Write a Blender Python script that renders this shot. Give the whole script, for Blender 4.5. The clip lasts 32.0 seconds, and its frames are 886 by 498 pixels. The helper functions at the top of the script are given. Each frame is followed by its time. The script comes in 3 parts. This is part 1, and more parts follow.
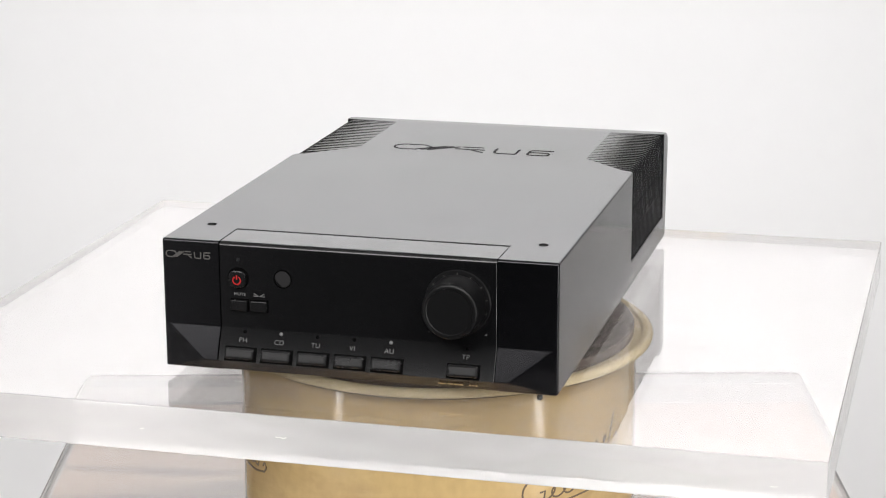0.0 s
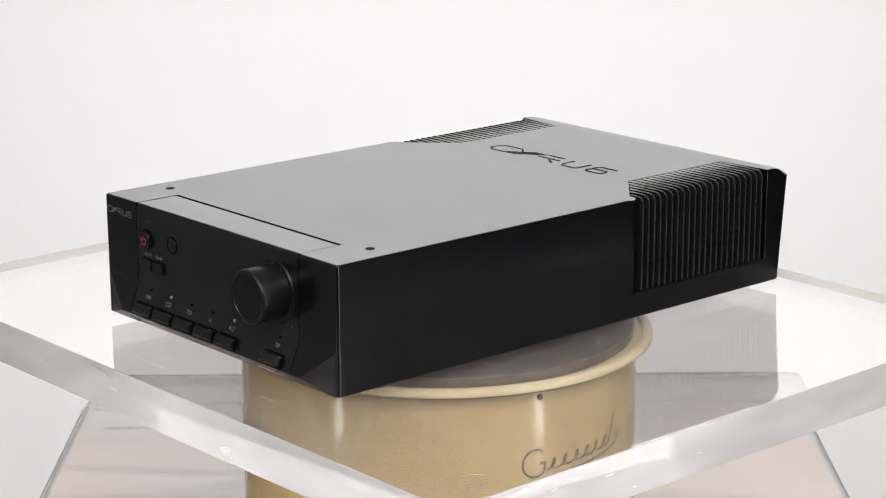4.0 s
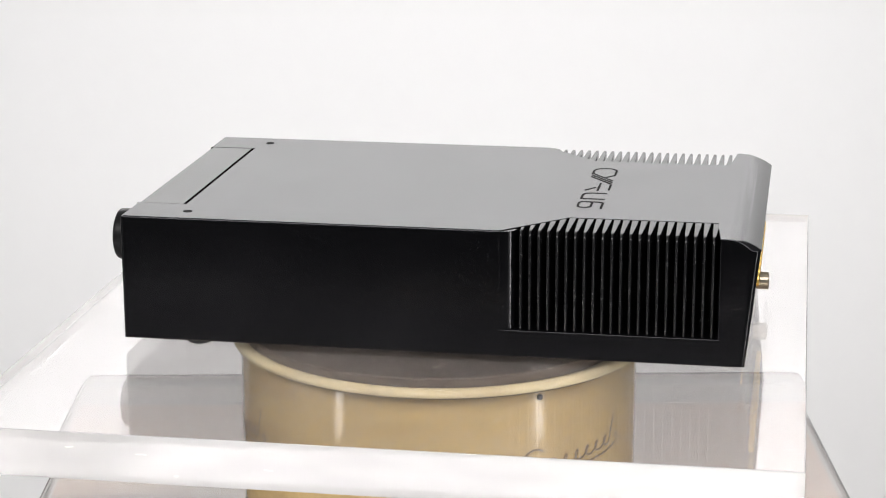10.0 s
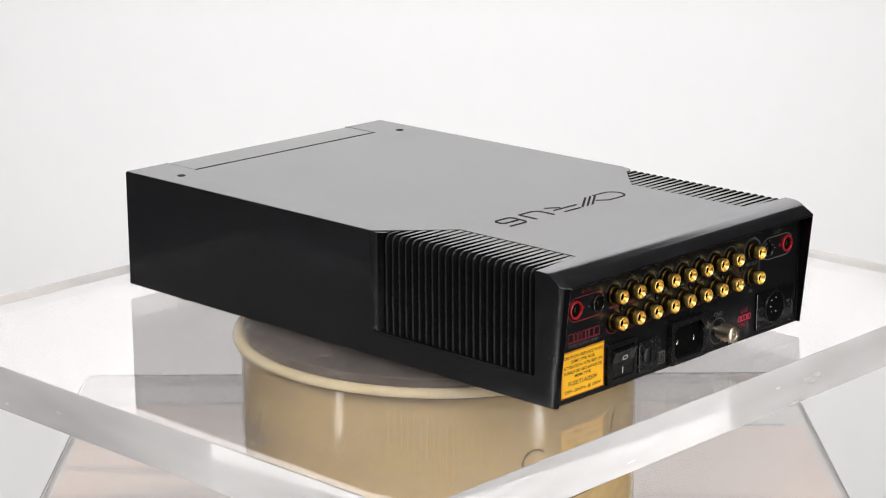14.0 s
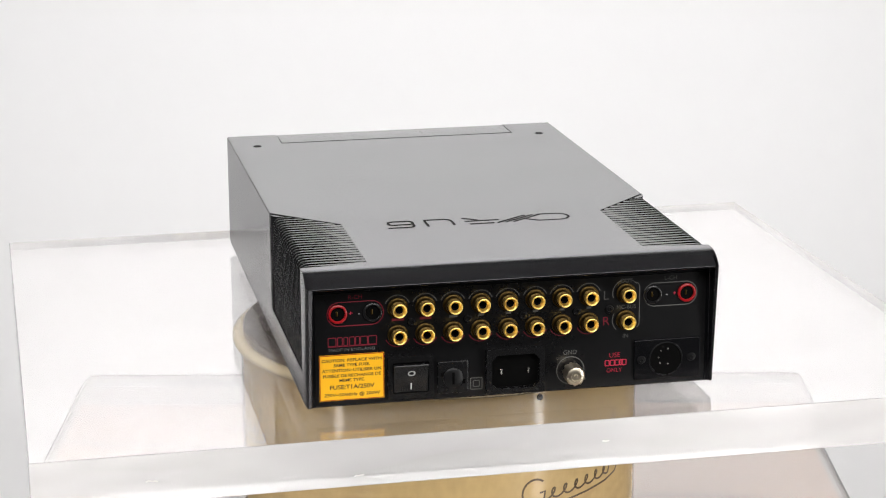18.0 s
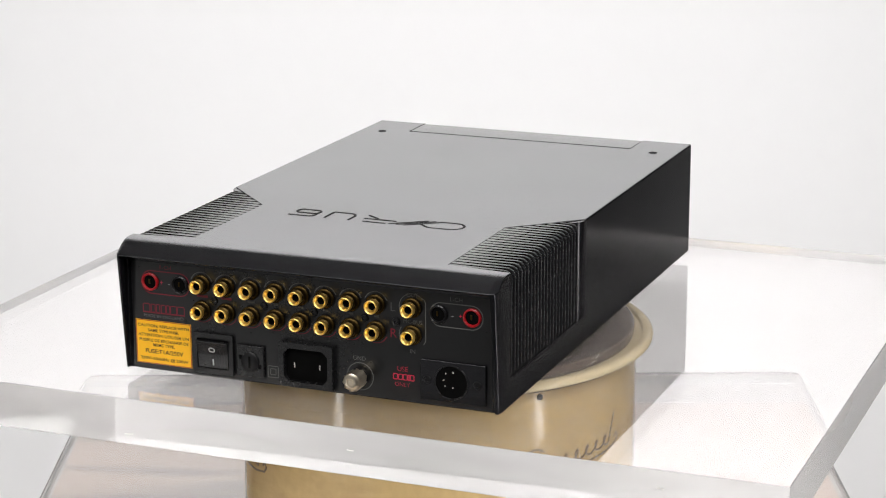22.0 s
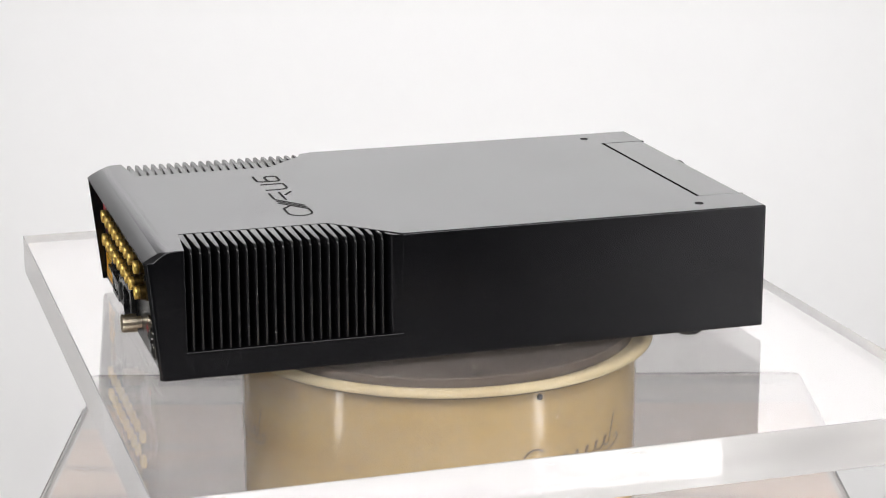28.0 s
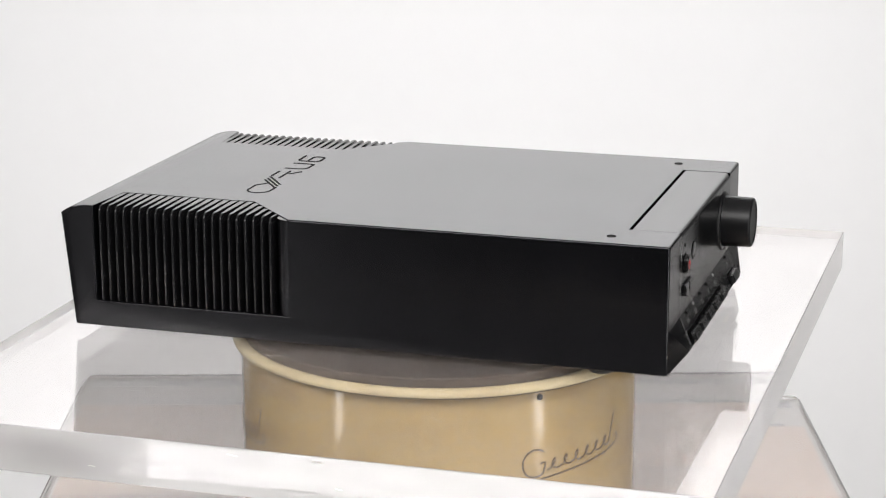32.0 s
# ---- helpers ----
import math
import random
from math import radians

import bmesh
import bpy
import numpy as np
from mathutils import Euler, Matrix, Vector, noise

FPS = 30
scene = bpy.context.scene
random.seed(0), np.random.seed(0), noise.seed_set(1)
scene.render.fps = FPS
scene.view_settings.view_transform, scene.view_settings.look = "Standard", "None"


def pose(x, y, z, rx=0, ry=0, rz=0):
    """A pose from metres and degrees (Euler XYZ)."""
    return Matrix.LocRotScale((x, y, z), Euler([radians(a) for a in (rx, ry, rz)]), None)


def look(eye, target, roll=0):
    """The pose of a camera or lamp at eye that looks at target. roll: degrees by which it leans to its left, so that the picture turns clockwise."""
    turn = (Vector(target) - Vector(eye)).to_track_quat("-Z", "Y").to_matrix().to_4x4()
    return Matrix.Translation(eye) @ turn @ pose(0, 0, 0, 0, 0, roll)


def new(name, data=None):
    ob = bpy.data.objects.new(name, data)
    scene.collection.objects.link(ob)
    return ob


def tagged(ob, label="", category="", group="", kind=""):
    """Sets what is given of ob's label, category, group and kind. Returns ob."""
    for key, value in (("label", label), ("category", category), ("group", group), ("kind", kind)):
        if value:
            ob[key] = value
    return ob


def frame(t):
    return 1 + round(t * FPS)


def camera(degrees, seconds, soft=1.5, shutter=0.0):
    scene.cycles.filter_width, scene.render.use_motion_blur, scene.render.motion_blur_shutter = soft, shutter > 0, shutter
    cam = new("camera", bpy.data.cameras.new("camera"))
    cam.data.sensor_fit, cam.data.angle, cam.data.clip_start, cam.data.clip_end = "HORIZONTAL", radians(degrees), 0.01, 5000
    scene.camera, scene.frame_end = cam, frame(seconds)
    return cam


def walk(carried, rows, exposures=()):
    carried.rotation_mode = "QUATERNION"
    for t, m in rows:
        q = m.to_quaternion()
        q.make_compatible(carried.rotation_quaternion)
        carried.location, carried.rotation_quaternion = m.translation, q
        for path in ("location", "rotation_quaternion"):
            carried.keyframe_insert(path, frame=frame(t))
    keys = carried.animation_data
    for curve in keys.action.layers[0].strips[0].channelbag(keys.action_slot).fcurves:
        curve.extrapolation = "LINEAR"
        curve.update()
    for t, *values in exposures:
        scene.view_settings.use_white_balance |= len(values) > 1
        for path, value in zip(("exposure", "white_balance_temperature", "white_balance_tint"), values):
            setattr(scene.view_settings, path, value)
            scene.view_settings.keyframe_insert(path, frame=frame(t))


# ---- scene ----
cam = camera(23.43, 32.0, 1.1)
BASE = 0.900                      # height of the amplifier's underside above the floor
SPIN0, SPIN = -14.74, -8.505      # turntable: degrees at the start, degrees a second

EYE = (0.0, -1.2228, BASE + 0.3540)
AIM = Vector((math.sin(radians(0.1305)), math.cos(radians(0.1305)), -math.tan(radians(14.829))))
STAND = look(EYE, Vector(EYE) + AIM, -0.208)
walk(cam, [(0.0, STAND), (32.0, STAND)])

# ---- light ----
scene.cycles.max_bounces, scene.cycles.glossy_bounces, scene.cycles.transmission_bounces = 20, 14, 14   # light runs far inside the acrylic
world = bpy.data.worlds.new("studio_dark")
world.use_nodes = True
world.node_tree.nodes["Background"].inputs[0].default_value = (0.5, 0.5, 0.52, 1)
world.node_tree.nodes["Background"].inputs[1].default_value = 0.02
scene.world = world


def area_lamp(name, eye, target, sx, sy, watts, colour, spread=180):
    lamp = bpy.data.lights.new(name, "AREA")
    lamp.shape, lamp.size, lamp.size_y = "RECTANGLE", sx, sy
    lamp.energy, lamp.color, lamp.spread = watts, colour, radians(spread)
    ob = new(name, lamp)
    ob.matrix_world = look(eye, target)
    return ob


area_lamp("strip_light", (-1.20, -0.80, 0.27), (0, 0, 0.78), 0.13, 0.38, 1.15, (1, 0.985, 0.965))
area_lamp("strip_light", (1.20, -0.80, 0.85), (0, 0, 0.85), 0.14, 1.3, 6.4, (1, 0.985, 0.965))
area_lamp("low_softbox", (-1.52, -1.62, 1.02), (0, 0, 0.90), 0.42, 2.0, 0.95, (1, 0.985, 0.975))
area_lamp("low_softbox", (1.60, -1.52, 1.02), (0, 0, 0.90), 0.55, 2.0, 1.75, (1, 0.985, 0.975))
area_lamp("overhead_light", (0.06, 1.00, 2.60), (0.06, 1.75, 1.80), 2.0, 0.8, 16.5, (0.995, 0.98, 1.0), 66)
area_lamp("front_light", (0, -1.60, 2.36), (0, 0.0, 0.78), 3.6, 0.7, 61.5, (1, 0.98, 0.967))


# ---- materials ----
def nodes_of(name):
    m = bpy.data.materials.new(name)
    m.use_nodes = True
    return m, m.node_tree.nodes, m.node_tree.links, m.node_tree.nodes["Principled BSDF"]


def surface(name, colour, rough, metal=0.0, vary=0.12, scale=60.0, bump=0.0, bump_scale=900.0, stretch=(1, 1, 1), rough_vary=0.06, spec=0.5, coat=0.0, tint=None):
    """A plain finish with stains at one scale, grain at another, and uneven gloss."""
    m, nodes, links, bsdf = nodes_of(name)
    tc = nodes.new("ShaderNodeTexCoord")
    mp = nodes.new("ShaderNodeMapping")
    mp.inputs["Scale"].default_value = stretch
    links.new(tc.outputs["Object"], mp.inputs["Vector"])
    big, fine = nodes.new("ShaderNodeTexNoise"), nodes.new("ShaderNodeTexNoise")
    big.inputs["Scale"].default_value, big.inputs["Detail"].default_value = scale * 0.25, 4
    fine.inputs["Scale"].default_value, fine.inputs["Detail"].default_value = scale * 6, 3
    for n in (big, fine):
        links.new(mp.outputs[0], n.inputs["Vector"])
    mix = nodes.new("ShaderNodeMath")
    mix.operation = "MULTIPLY_ADD"
    mix.inputs[1].default_value = 0.6
    links.new(big.outputs["Fac"], mix.inputs[0])
    half = nodes.new("ShaderNodeMath")
    half.operation = "MULTIPLY"
    half.inputs[1].default_value = 0.4
    links.new(fine.outputs["Fac"], half.inputs[0])
    links.new(half.outputs[0], mix.inputs[2])
    ramp = nodes.new("ShaderNodeMapRange")
    ramp.inputs[1].default_value, ramp.inputs[2].default_value = 0.25, 0.75
    ramp.inputs[3].default_value, ramp.inputs[4].default_value = 1 - vary, 1 + vary
    links.new(mix.outputs[0], ramp.inputs[0])
    shade = nodes.new("ShaderNodeVectorMath")
    shade.operation = "SCALE"
    shade.inputs[0].default_value = colour
    links.new(ramp.outputs[0], shade.inputs["Scale"])
    links.new(shade.outputs[0], bsdf.inputs["Base Color"])
    rr = nodes.new("ShaderNodeMapRange")
    rr.inputs[1].default_value, rr.inputs[2].default_value = 0.25, 0.75
    rr.inputs[3].default_value, rr.inputs[4].default_value = rough - rough_vary, rough + rough_vary
    links.new(mix.outputs[0], rr.inputs[0])
    links.new(rr.outputs[0], bsdf.inputs["Roughness"])
    bsdf.inputs["Metallic"].default_value = metal
    bsdf.inputs["Specular IOR Level"].default_value = spec
    if tint:
        bsdf.inputs["Specular Tint"].default_value = (*tint, 1)
    bsdf.inputs["Coat Weight"].default_value, bsdf.inputs["Coat Roughness"].default_value = coat, rough
    if bump:
        grain = nodes.new("ShaderNodeTexNoise")
        grain.inputs["Scale"].default_value, grain.inputs["Detail"].default_value = bump_scale, 2
        links.new(mp.outputs[0], grain.inputs["Vector"])
        b = nodes.new("ShaderNodeBump")
        b.inputs["Strength"].default_value, b.inputs["Distance"].default_value = bump, 0.0003
        links.new(grain.outputs["Fac"], b.inputs["Height"])
        links.new(b.outputs[0], bsdf.inputs["Normal"])
    return m


case_paint = surface("black_case_paint", (0.003, 0.0031, 0.0037), 0.20, vary=0.25, rough_vary=0.035, spec=0.55, tint=(0.955, 0.945, 1.0))
fin_paint = surface("black_fin_paint", (0.010, 0.010, 0.011), 0.24, vary=0.25, rough_vary=0.02, spec=0.39)
fascia_plastic = surface("black_fascia_plastic", (0.0045, 0.0046, 0.0052), 0.21, vary=0.2, rough_vary=0.015, spec=0.65)
button_plastic = surface("black_button_plastic", (0.007, 0.007, 0.0075), 0.27, vary=0.2, rough_vary=0.03)
knob_plastic = surface("black_knob_plastic", (0.005, 0.005, 0.0055), 0.36, vary=0.2, rough_vary=0.02, spec=0.35)
# Black for dark parts, and for shade painted where holes and grooves would be.
black_and_shade = surface("black_and_recess_shade", (0.002, 0.002, 0.002), 0.6, spec=0.05)
panel_black = surface("rear_panel_black", (0.005, 0.005, 0.0055), 0.28, vary=0.25, rough_vary=0.02)
rubber = surface("black_rubber", (0.02, 0.02, 0.02), 0.75)
print_grey = surface("grey_print", (0.20, 0.20, 0.20), 0.6)
print_dim = surface("dim_grey_print", (0.095, 0.095, 0.09), 0.6)
print_faint = surface("faint_grey_print", (0.07, 0.07, 0.068), 0.6)
print_silver = surface("silver_print", (0.11, 0.105, 0.10), 0.4)
print_gold = surface("gold_print", (0.42, 0.33, 0.16), 0.4, metal=0.5)
print_red = surface("red_print", (0.42, 0.016, 0.045), 0.55)
print_dark_red = surface("dark_red_print", (0.17, 0.006, 0.018), 0.55)
print_white = surface("white_print", (0.50, 0.50, 0.49), 0.5)
print_black = surface("black_print", (0.02, 0.016, 0.01), 0.6)
red_plastic = surface("red_socket_plastic", (0.33, 0.007, 0.011), 0.3)
red_symbol = surface("red_symbol_paint", (0.50, 0.012, 0.012), 0.5)
gold = surface("gold_plating", (1.0, 0.70, 0.21), 0.40, metal=1.0, vary=0.08, rough_vary=0.05)
# Gold darkened in its colour for the black panel mirrored in the barrels.
dark_gold = surface("darkened_gold", (0.065, 0.042, 0.014), 0.40, metal=1.0, vary=0.15)
nickel = surface("nickel_plating", (0.66, 0.59, 0.47), 0.34, metal=1.0, vary=0.15)
pin_metal = surface("tinned_pin", (0.75, 0.74, 0.70), 0.25, metal=1.0)
yellow_paper = surface("yellow_label_paper", (0.93, 0.48, 0.008), 0.5, vary=0.06)
cream_paint = surface("aged_cream_enamel", (0.495, 0.36, 0.169), 0.10, vary=0.16, scale=34, bump=0.25, bump_scale=150, stretch=(1, 1, 0.6), spec=0.8, rough_vary=0.04)
rim_paint = surface("pale_cream_enamel", (0.66, 0.555, 0.345), 0.16, vary=0.10, scale=40, rough_vary=0.04)


def stained(m, colour, amount, scale, stretch):
    """Lays blotchy stains of one colour over a finish."""
    nodes, links = m.node_tree.nodes, m.node_tree.links
    bsdf = nodes["Principled BSDF"]
    base = bsdf.inputs["Base Color"].links[0].from_socket
    tc, mp, n = nodes.new("ShaderNodeTexCoord"), nodes.new("ShaderNodeMapping"), nodes.new("ShaderNodeTexNoise")
    mp.inputs["Scale"].default_value = stretch
    n.inputs["Scale"].default_value, n.inputs["Detail"].default_value, n.inputs["Roughness"].default_value, n.inputs["Distortion"].default_value = scale, 8, 0.62, 0.6
    r = nodes.new("ShaderNodeMapRange")
    r.inputs[1].default_value, r.inputs[2].default_value, r.inputs[4].default_value = 0.46, 0.70, amount
    mix = nodes.new("ShaderNodeMixRGB")
    mix.inputs[2].default_value = (*colour, 1)
    links.new(tc.outputs["Object"], mp.inputs["Vector"])
    links.new(mp.outputs[0], n.inputs["Vector"])
    links.new(n.outputs["Fac"], r.inputs[0])
    links.new(r.outputs[0], mix.inputs[0])
    links.new(base, mix.inputs[1])
    links.new(mix.outputs[0], bsdf.inputs["Base Color"])


stained(cream_paint, (0.30, 0.195, 0.095), 0.45, 15, (1, 1, 2.6))
stained(rim_paint, (0.36, 0.25, 0.13), 0.40, 30, (1, 1, 1))
# Script ink; also the painted shade line below the drum's rim.
ink_shade_brown = surface("dark_brown_ink_and_shade", (0.10, 0.067, 0.034), 0.5)
platter_metal = surface("dull_brown_metal", (0.125, 0.096, 0.076), 0.22, metal=0.3, vary=0.35, scale=30, rough_vary=0.07)
white_paper = surface("white_backdrop_paper", (0.858, 0.857, 0.853), 0.9, vary=0.012, scale=6)
ceiling_paint = surface("white_studio_ceiling", (0.78, 0.78, 0.78), 0.8, vary=0.04, scale=5)
side_paint = surface("grey_studio_paint", (0.34, 0.34, 0.34), 0.8, vary=0.1, scale=5)
floor_paint = surface("dark_studio_floor", (0.022, 0.022, 0.022), 0.7, vary=0.15, scale=8)
room_paint = surface("dark_studio_paint", (0.02, 0.02, 0.0205), 0.8, vary=0.15, scale=5)
screen_glass = surface("receiver_lens", (0.02, 0.02, 0.022), 0.06, coat=0.3)
lens_mirror = surface("half_mirrored_lens", (0.085, 0.083, 0.085), 0.06, metal=1.0, rough_vary=0.02)
scratch_white = surface("scratch_white", (0.64, 0.63, 0.61), 0.6)
nick_grey = surface("nick_grey", (0.50, 0.48, 0.46), 0.7)
strip_grey = surface("dark_grey_strip", (0.09, 0.086, 0.088), 0.5)


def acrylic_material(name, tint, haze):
    """Clear acrylic dulled by fine scuffs and wipe marks; painted haze also lifts darks."""
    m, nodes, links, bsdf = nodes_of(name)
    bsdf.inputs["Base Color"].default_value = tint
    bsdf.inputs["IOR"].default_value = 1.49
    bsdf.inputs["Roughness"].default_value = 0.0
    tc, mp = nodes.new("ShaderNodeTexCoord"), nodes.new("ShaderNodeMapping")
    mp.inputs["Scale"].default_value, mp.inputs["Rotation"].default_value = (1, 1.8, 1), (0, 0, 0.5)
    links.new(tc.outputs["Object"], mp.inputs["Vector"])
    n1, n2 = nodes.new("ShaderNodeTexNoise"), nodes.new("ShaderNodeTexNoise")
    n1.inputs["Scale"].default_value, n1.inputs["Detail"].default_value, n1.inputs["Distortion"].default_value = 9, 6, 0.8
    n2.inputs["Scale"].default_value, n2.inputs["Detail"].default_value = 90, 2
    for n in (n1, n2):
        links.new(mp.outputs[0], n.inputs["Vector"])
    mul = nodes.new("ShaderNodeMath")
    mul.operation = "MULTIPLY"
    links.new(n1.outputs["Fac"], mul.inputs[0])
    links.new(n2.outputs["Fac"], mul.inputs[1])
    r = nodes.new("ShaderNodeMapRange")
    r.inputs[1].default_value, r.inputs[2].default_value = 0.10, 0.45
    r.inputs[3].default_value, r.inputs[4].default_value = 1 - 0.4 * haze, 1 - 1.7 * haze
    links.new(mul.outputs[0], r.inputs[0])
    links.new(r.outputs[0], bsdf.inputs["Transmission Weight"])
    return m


def polished_material():
    """Flame-polished edge: clear, faintly milky in streaks; white added for light trapped inside."""
    m, nodes, links, bsdf = nodes_of("polished_acrylic_edge")
    bsdf.inputs["Base Color"].default_value = (0.93, 0.915, 0.91, 1)
    bsdf.inputs["IOR"].default_value = 1.49
    tc, mp, n1 = nodes.new("ShaderNodeTexCoord"), nodes.new("ShaderNodeMapping"), nodes.new("ShaderNodeTexNoise")
    mp.inputs["Scale"].default_value = (1, 1, 4)
    n1.inputs["Scale"].default_value, n1.inputs["Detail"].default_value = 6, 2
    links.new(tc.outputs["Object"], mp.inputs["Vector"])
    links.new(mp.outputs[0], n1.inputs["Vector"])
    for sock, lo, hi in (("Roughness", 0.02, 0.09), ("Transmission Weight", 0.72, 0.48)):
        r = nodes.new("ShaderNodeMapRange")
        r.inputs[1].default_value, r.inputs[2].default_value = 0.35, 0.7
        r.inputs[3].default_value, r.inputs[4].default_value = lo, hi
        links.new(n1.outputs["Fac"], r.inputs[0])
        links.new(r.outputs[0], bsdf.inputs[sock])
    return m


polished_edge = polished_material()
# slab's white veil: scuffs, plus lightness painted over the amplifier's dark reflection
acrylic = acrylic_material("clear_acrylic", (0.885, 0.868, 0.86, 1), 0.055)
cover_acrylic = acrylic_material("cover_acrylic", (0.97, 0.972, 0.97, 1), 0.0)


def wood_material():
    m, nodes, links, bsdf = nodes_of("pale_pink_brown_wood")
    tc, mp = nodes.new("ShaderNodeTexCoord"), nodes.new("ShaderNodeMapping")
    mp.inputs["Scale"].default_value = (1.2, 9, 9)
    links.new(tc.outputs["Object"], mp.inputs["Vector"])
    a, b = nodes.new("ShaderNodeTexNoise"), nodes.new("ShaderNodeTexNoise")
    a.inputs["Scale"].default_value, a.inputs["Detail"].default_value, a.inputs["Distortion"].default_value = 2.2, 5, 0.6
    b.inputs["Scale"].default_value, b.inputs["Detail"].default_value = 28, 4
    links.new(mp.outputs[0], a.inputs["Vector"])
    links.new(mp.outputs[0], b.inputs["Vector"])
    r = nodes.new("ShaderNodeValToRGB")
    r.color_ramp.elements[0].position, r.color_ramp.elements[0].color = 0.30, (0.06, 0.048, 0.042, 1)
    r.color_ramp.elements[1].position, r.color_ramp.elements[1].color = 0.52, (0.37, 0.262, 0.195, 1)
    links.new(a.outputs["Fac"], r.inputs[0])
    mul = nodes.new("ShaderNodeMixRGB")
    mul.blend_type = "MULTIPLY"
    mul.inputs[0].default_value = 0.25
    links.new(r.outputs[0], mul.inputs[1])
    links.new(b.outputs["Fac"], mul.inputs[2])
    links.new(mul.outputs[0], bsdf.inputs["Base Color"])
    bsdf.inputs["Roughness"].default_value = 0.55
    return m


wood = wood_material()
grey_edge = surface("grey_beige_plinth_paint", (0.27, 0.248, 0.232), 0.5, vary=0.15, scale=20)

# ---- mesh helpers: shapes are given in millimetres ----
MM = 0.001


def finish(bm, name, sharp=14):
    bmesh.ops.recalc_face_normals(bm, faces=bm.faces)
    me = bpy.data.meshes.new(name)
    bm.to_mesh(me)
    bm.free()
    for p in me.polygons:
        p.use_smooth = True
    me.set_sharp_from_angle(angle=radians(sharp))
    return me


def part(name, bm, material, parent=None, label="", sharp=14):
    """Links a bmesh (or a mesh) as one object under a thing or a part."""
    me = bm if isinstance(bm, bpy.types.Mesh) else finish(bm, name, sharp)
    if not me.materials:
        me.materials.append(material)
    ob = new(name, me)
    ob.parent = parent
    if label:
        tagged(ob, label)
    return ob


def box(x0, x1, y0, y1, z0, z1, bevel=0.0, segments=2, bm=None):
    own = bmesh.new()
    vs = [own.verts.new((x * MM, y * MM, z * MM)) for x in (x0, x1) for y in (y0, y1) for z in (z0, z1)]
    for f in ((0, 1, 3, 2), (4, 6, 7, 5), (0, 4, 5, 1), (2, 3, 7, 6), (0, 2, 6, 4), (1, 5, 7, 3)):
        own.faces.new([vs[i] for i in f])
    bmesh.ops.recalc_face_normals(own, faces=own.faces)
    if bevel:
        bmesh.ops.bevel(own, geom=own.edges[:], offset=bevel * MM, segments=segments, affect="EDGES", profile=0.5)
    return own if bm is None else join(bm, own)


def join(bm, other):
    me = bpy.data.meshes.new("tmp")
    other.to_mesh(me)
    other.free()
    bm.from_mesh(me)
    bpy.data.meshes.remove(me)
    return bm


def prism(poly, axis, a, b, bevel=0.0, segments=2):
    """A polygon in the plane across an axis (x: y,z; y: x,z; z: x,y), extruded from a to b."""
    bm = bmesh.new()
    put = {"x": lambda u, v, w: (w, u, v), "y": lambda u, v, w: (u, w, v), "z": lambda u, v, w: (u, v, w)}[axis]
    lo = [bm.verts.new([q * MM for q in put(u, v, a)]) for u, v in poly]
    hi = [bm.verts.new([q * MM for q in put(u, v, b)]) for u, v in poly]
    n = len(poly)
    bm.faces.new(lo)
    bm.faces.new(hi)
    for i in range(n):
        bm.faces.new((lo[i], lo[(i + 1) % n], hi[(i + 1) % n], hi[i]))
    bmesh.ops.recalc_face_normals(bm, faces=bm.faces)
    if bevel:
        bmesh.ops.bevel(bm, geom=bm.edges[:], offset=bevel * MM, segments=segments, affect="EDGES", profile=0.5)
    return bm


def lathe(profile, axis="z", at=(0, 0, 0), n=32, closed=False):
    """Turns (radius, along) pairs round an axis through a point."""
    bm = bmesh.new()
    put = {"z": lambda c, s, h: (c, s, h), "y": lambda c, s, h: (c, h, s)}[axis]
    rings = []
    for r, h in profile:
        if r < 1e-6:
            q = put(0, 0, h)
            rings.append([bm.verts.new([(q[k] + at[k]) * MM for k in range(3)])])
            continue
        ring = []
        for i in range(n):
            a = 2 * math.pi * i / n
            q = put(r * math.cos(a), r * math.sin(a), h)
            ring.append(bm.verts.new([(q[k] + at[k]) * MM for k in range(3)]))
        rings.append(ring)
    pairs = list(zip(rings, rings[1:])) + ([(rings[-1], rings[0])] if closed else [])
    for p, q in pairs:
        for i in range(n):
            j = (i + 1) % n
            if len(p) == 1 and len(q) > 1:
                bm.faces.new((p[0], q[i], q[j]))
            elif len(q) == 1 and len(p) > 1:
                bm.faces.new((p[i], p[j], q[0]))
            elif len(p) > 1:
                bm.faces.new((p[i], p[j], q[j], q[i]))
    return bm


def stroke(points, width, depth, place, bm=None):
    """A flat line of even width through (u, v) points, laid by place(u, v, h) into space, depth thick."""
    bm = bm or bmesh.new()
    rows = []
    for i, (u, v) in enumerate(points):
        p, q = points[max(i - 1, 0)], points[min(i + 1, len(points) - 1)]
        d = Vector((q[0] - p[0], q[1] - p[1])).normalized()
        nrm = Vector((-d.y, d.x)) * width / 2
        rows.append([bm.verts.new([c * MM for c in place(u + s * nrm.x, v + s * nrm.y, h)]) for s in (-1, 1) for h in (0, depth)])
    for a, b in zip(rows, rows[1:]):
        for i, j in ((0, 1), (1, 3), (3, 2), (2, 0)):
            bm.faces.new((a[i], a[j], b[j], b[i]))
    bm.faces.new((rows[0][0], rows[0][2], rows[0][3], rows[0][1]))
    bm.faces.new((rows[-1][0], rows[-1][1], rows[-1][3], rows[-1][2]))
    return bm


def arc(cu, cv, r, a0, a1, n=12, squash=1.0):
    return [(cu + r * math.cos(radians(a0 + (a1 - a0) * i / n)), cv + squash * r * math.sin(radians(a0 + (a1 - a0) * i / n))) for i in range(n + 1)]


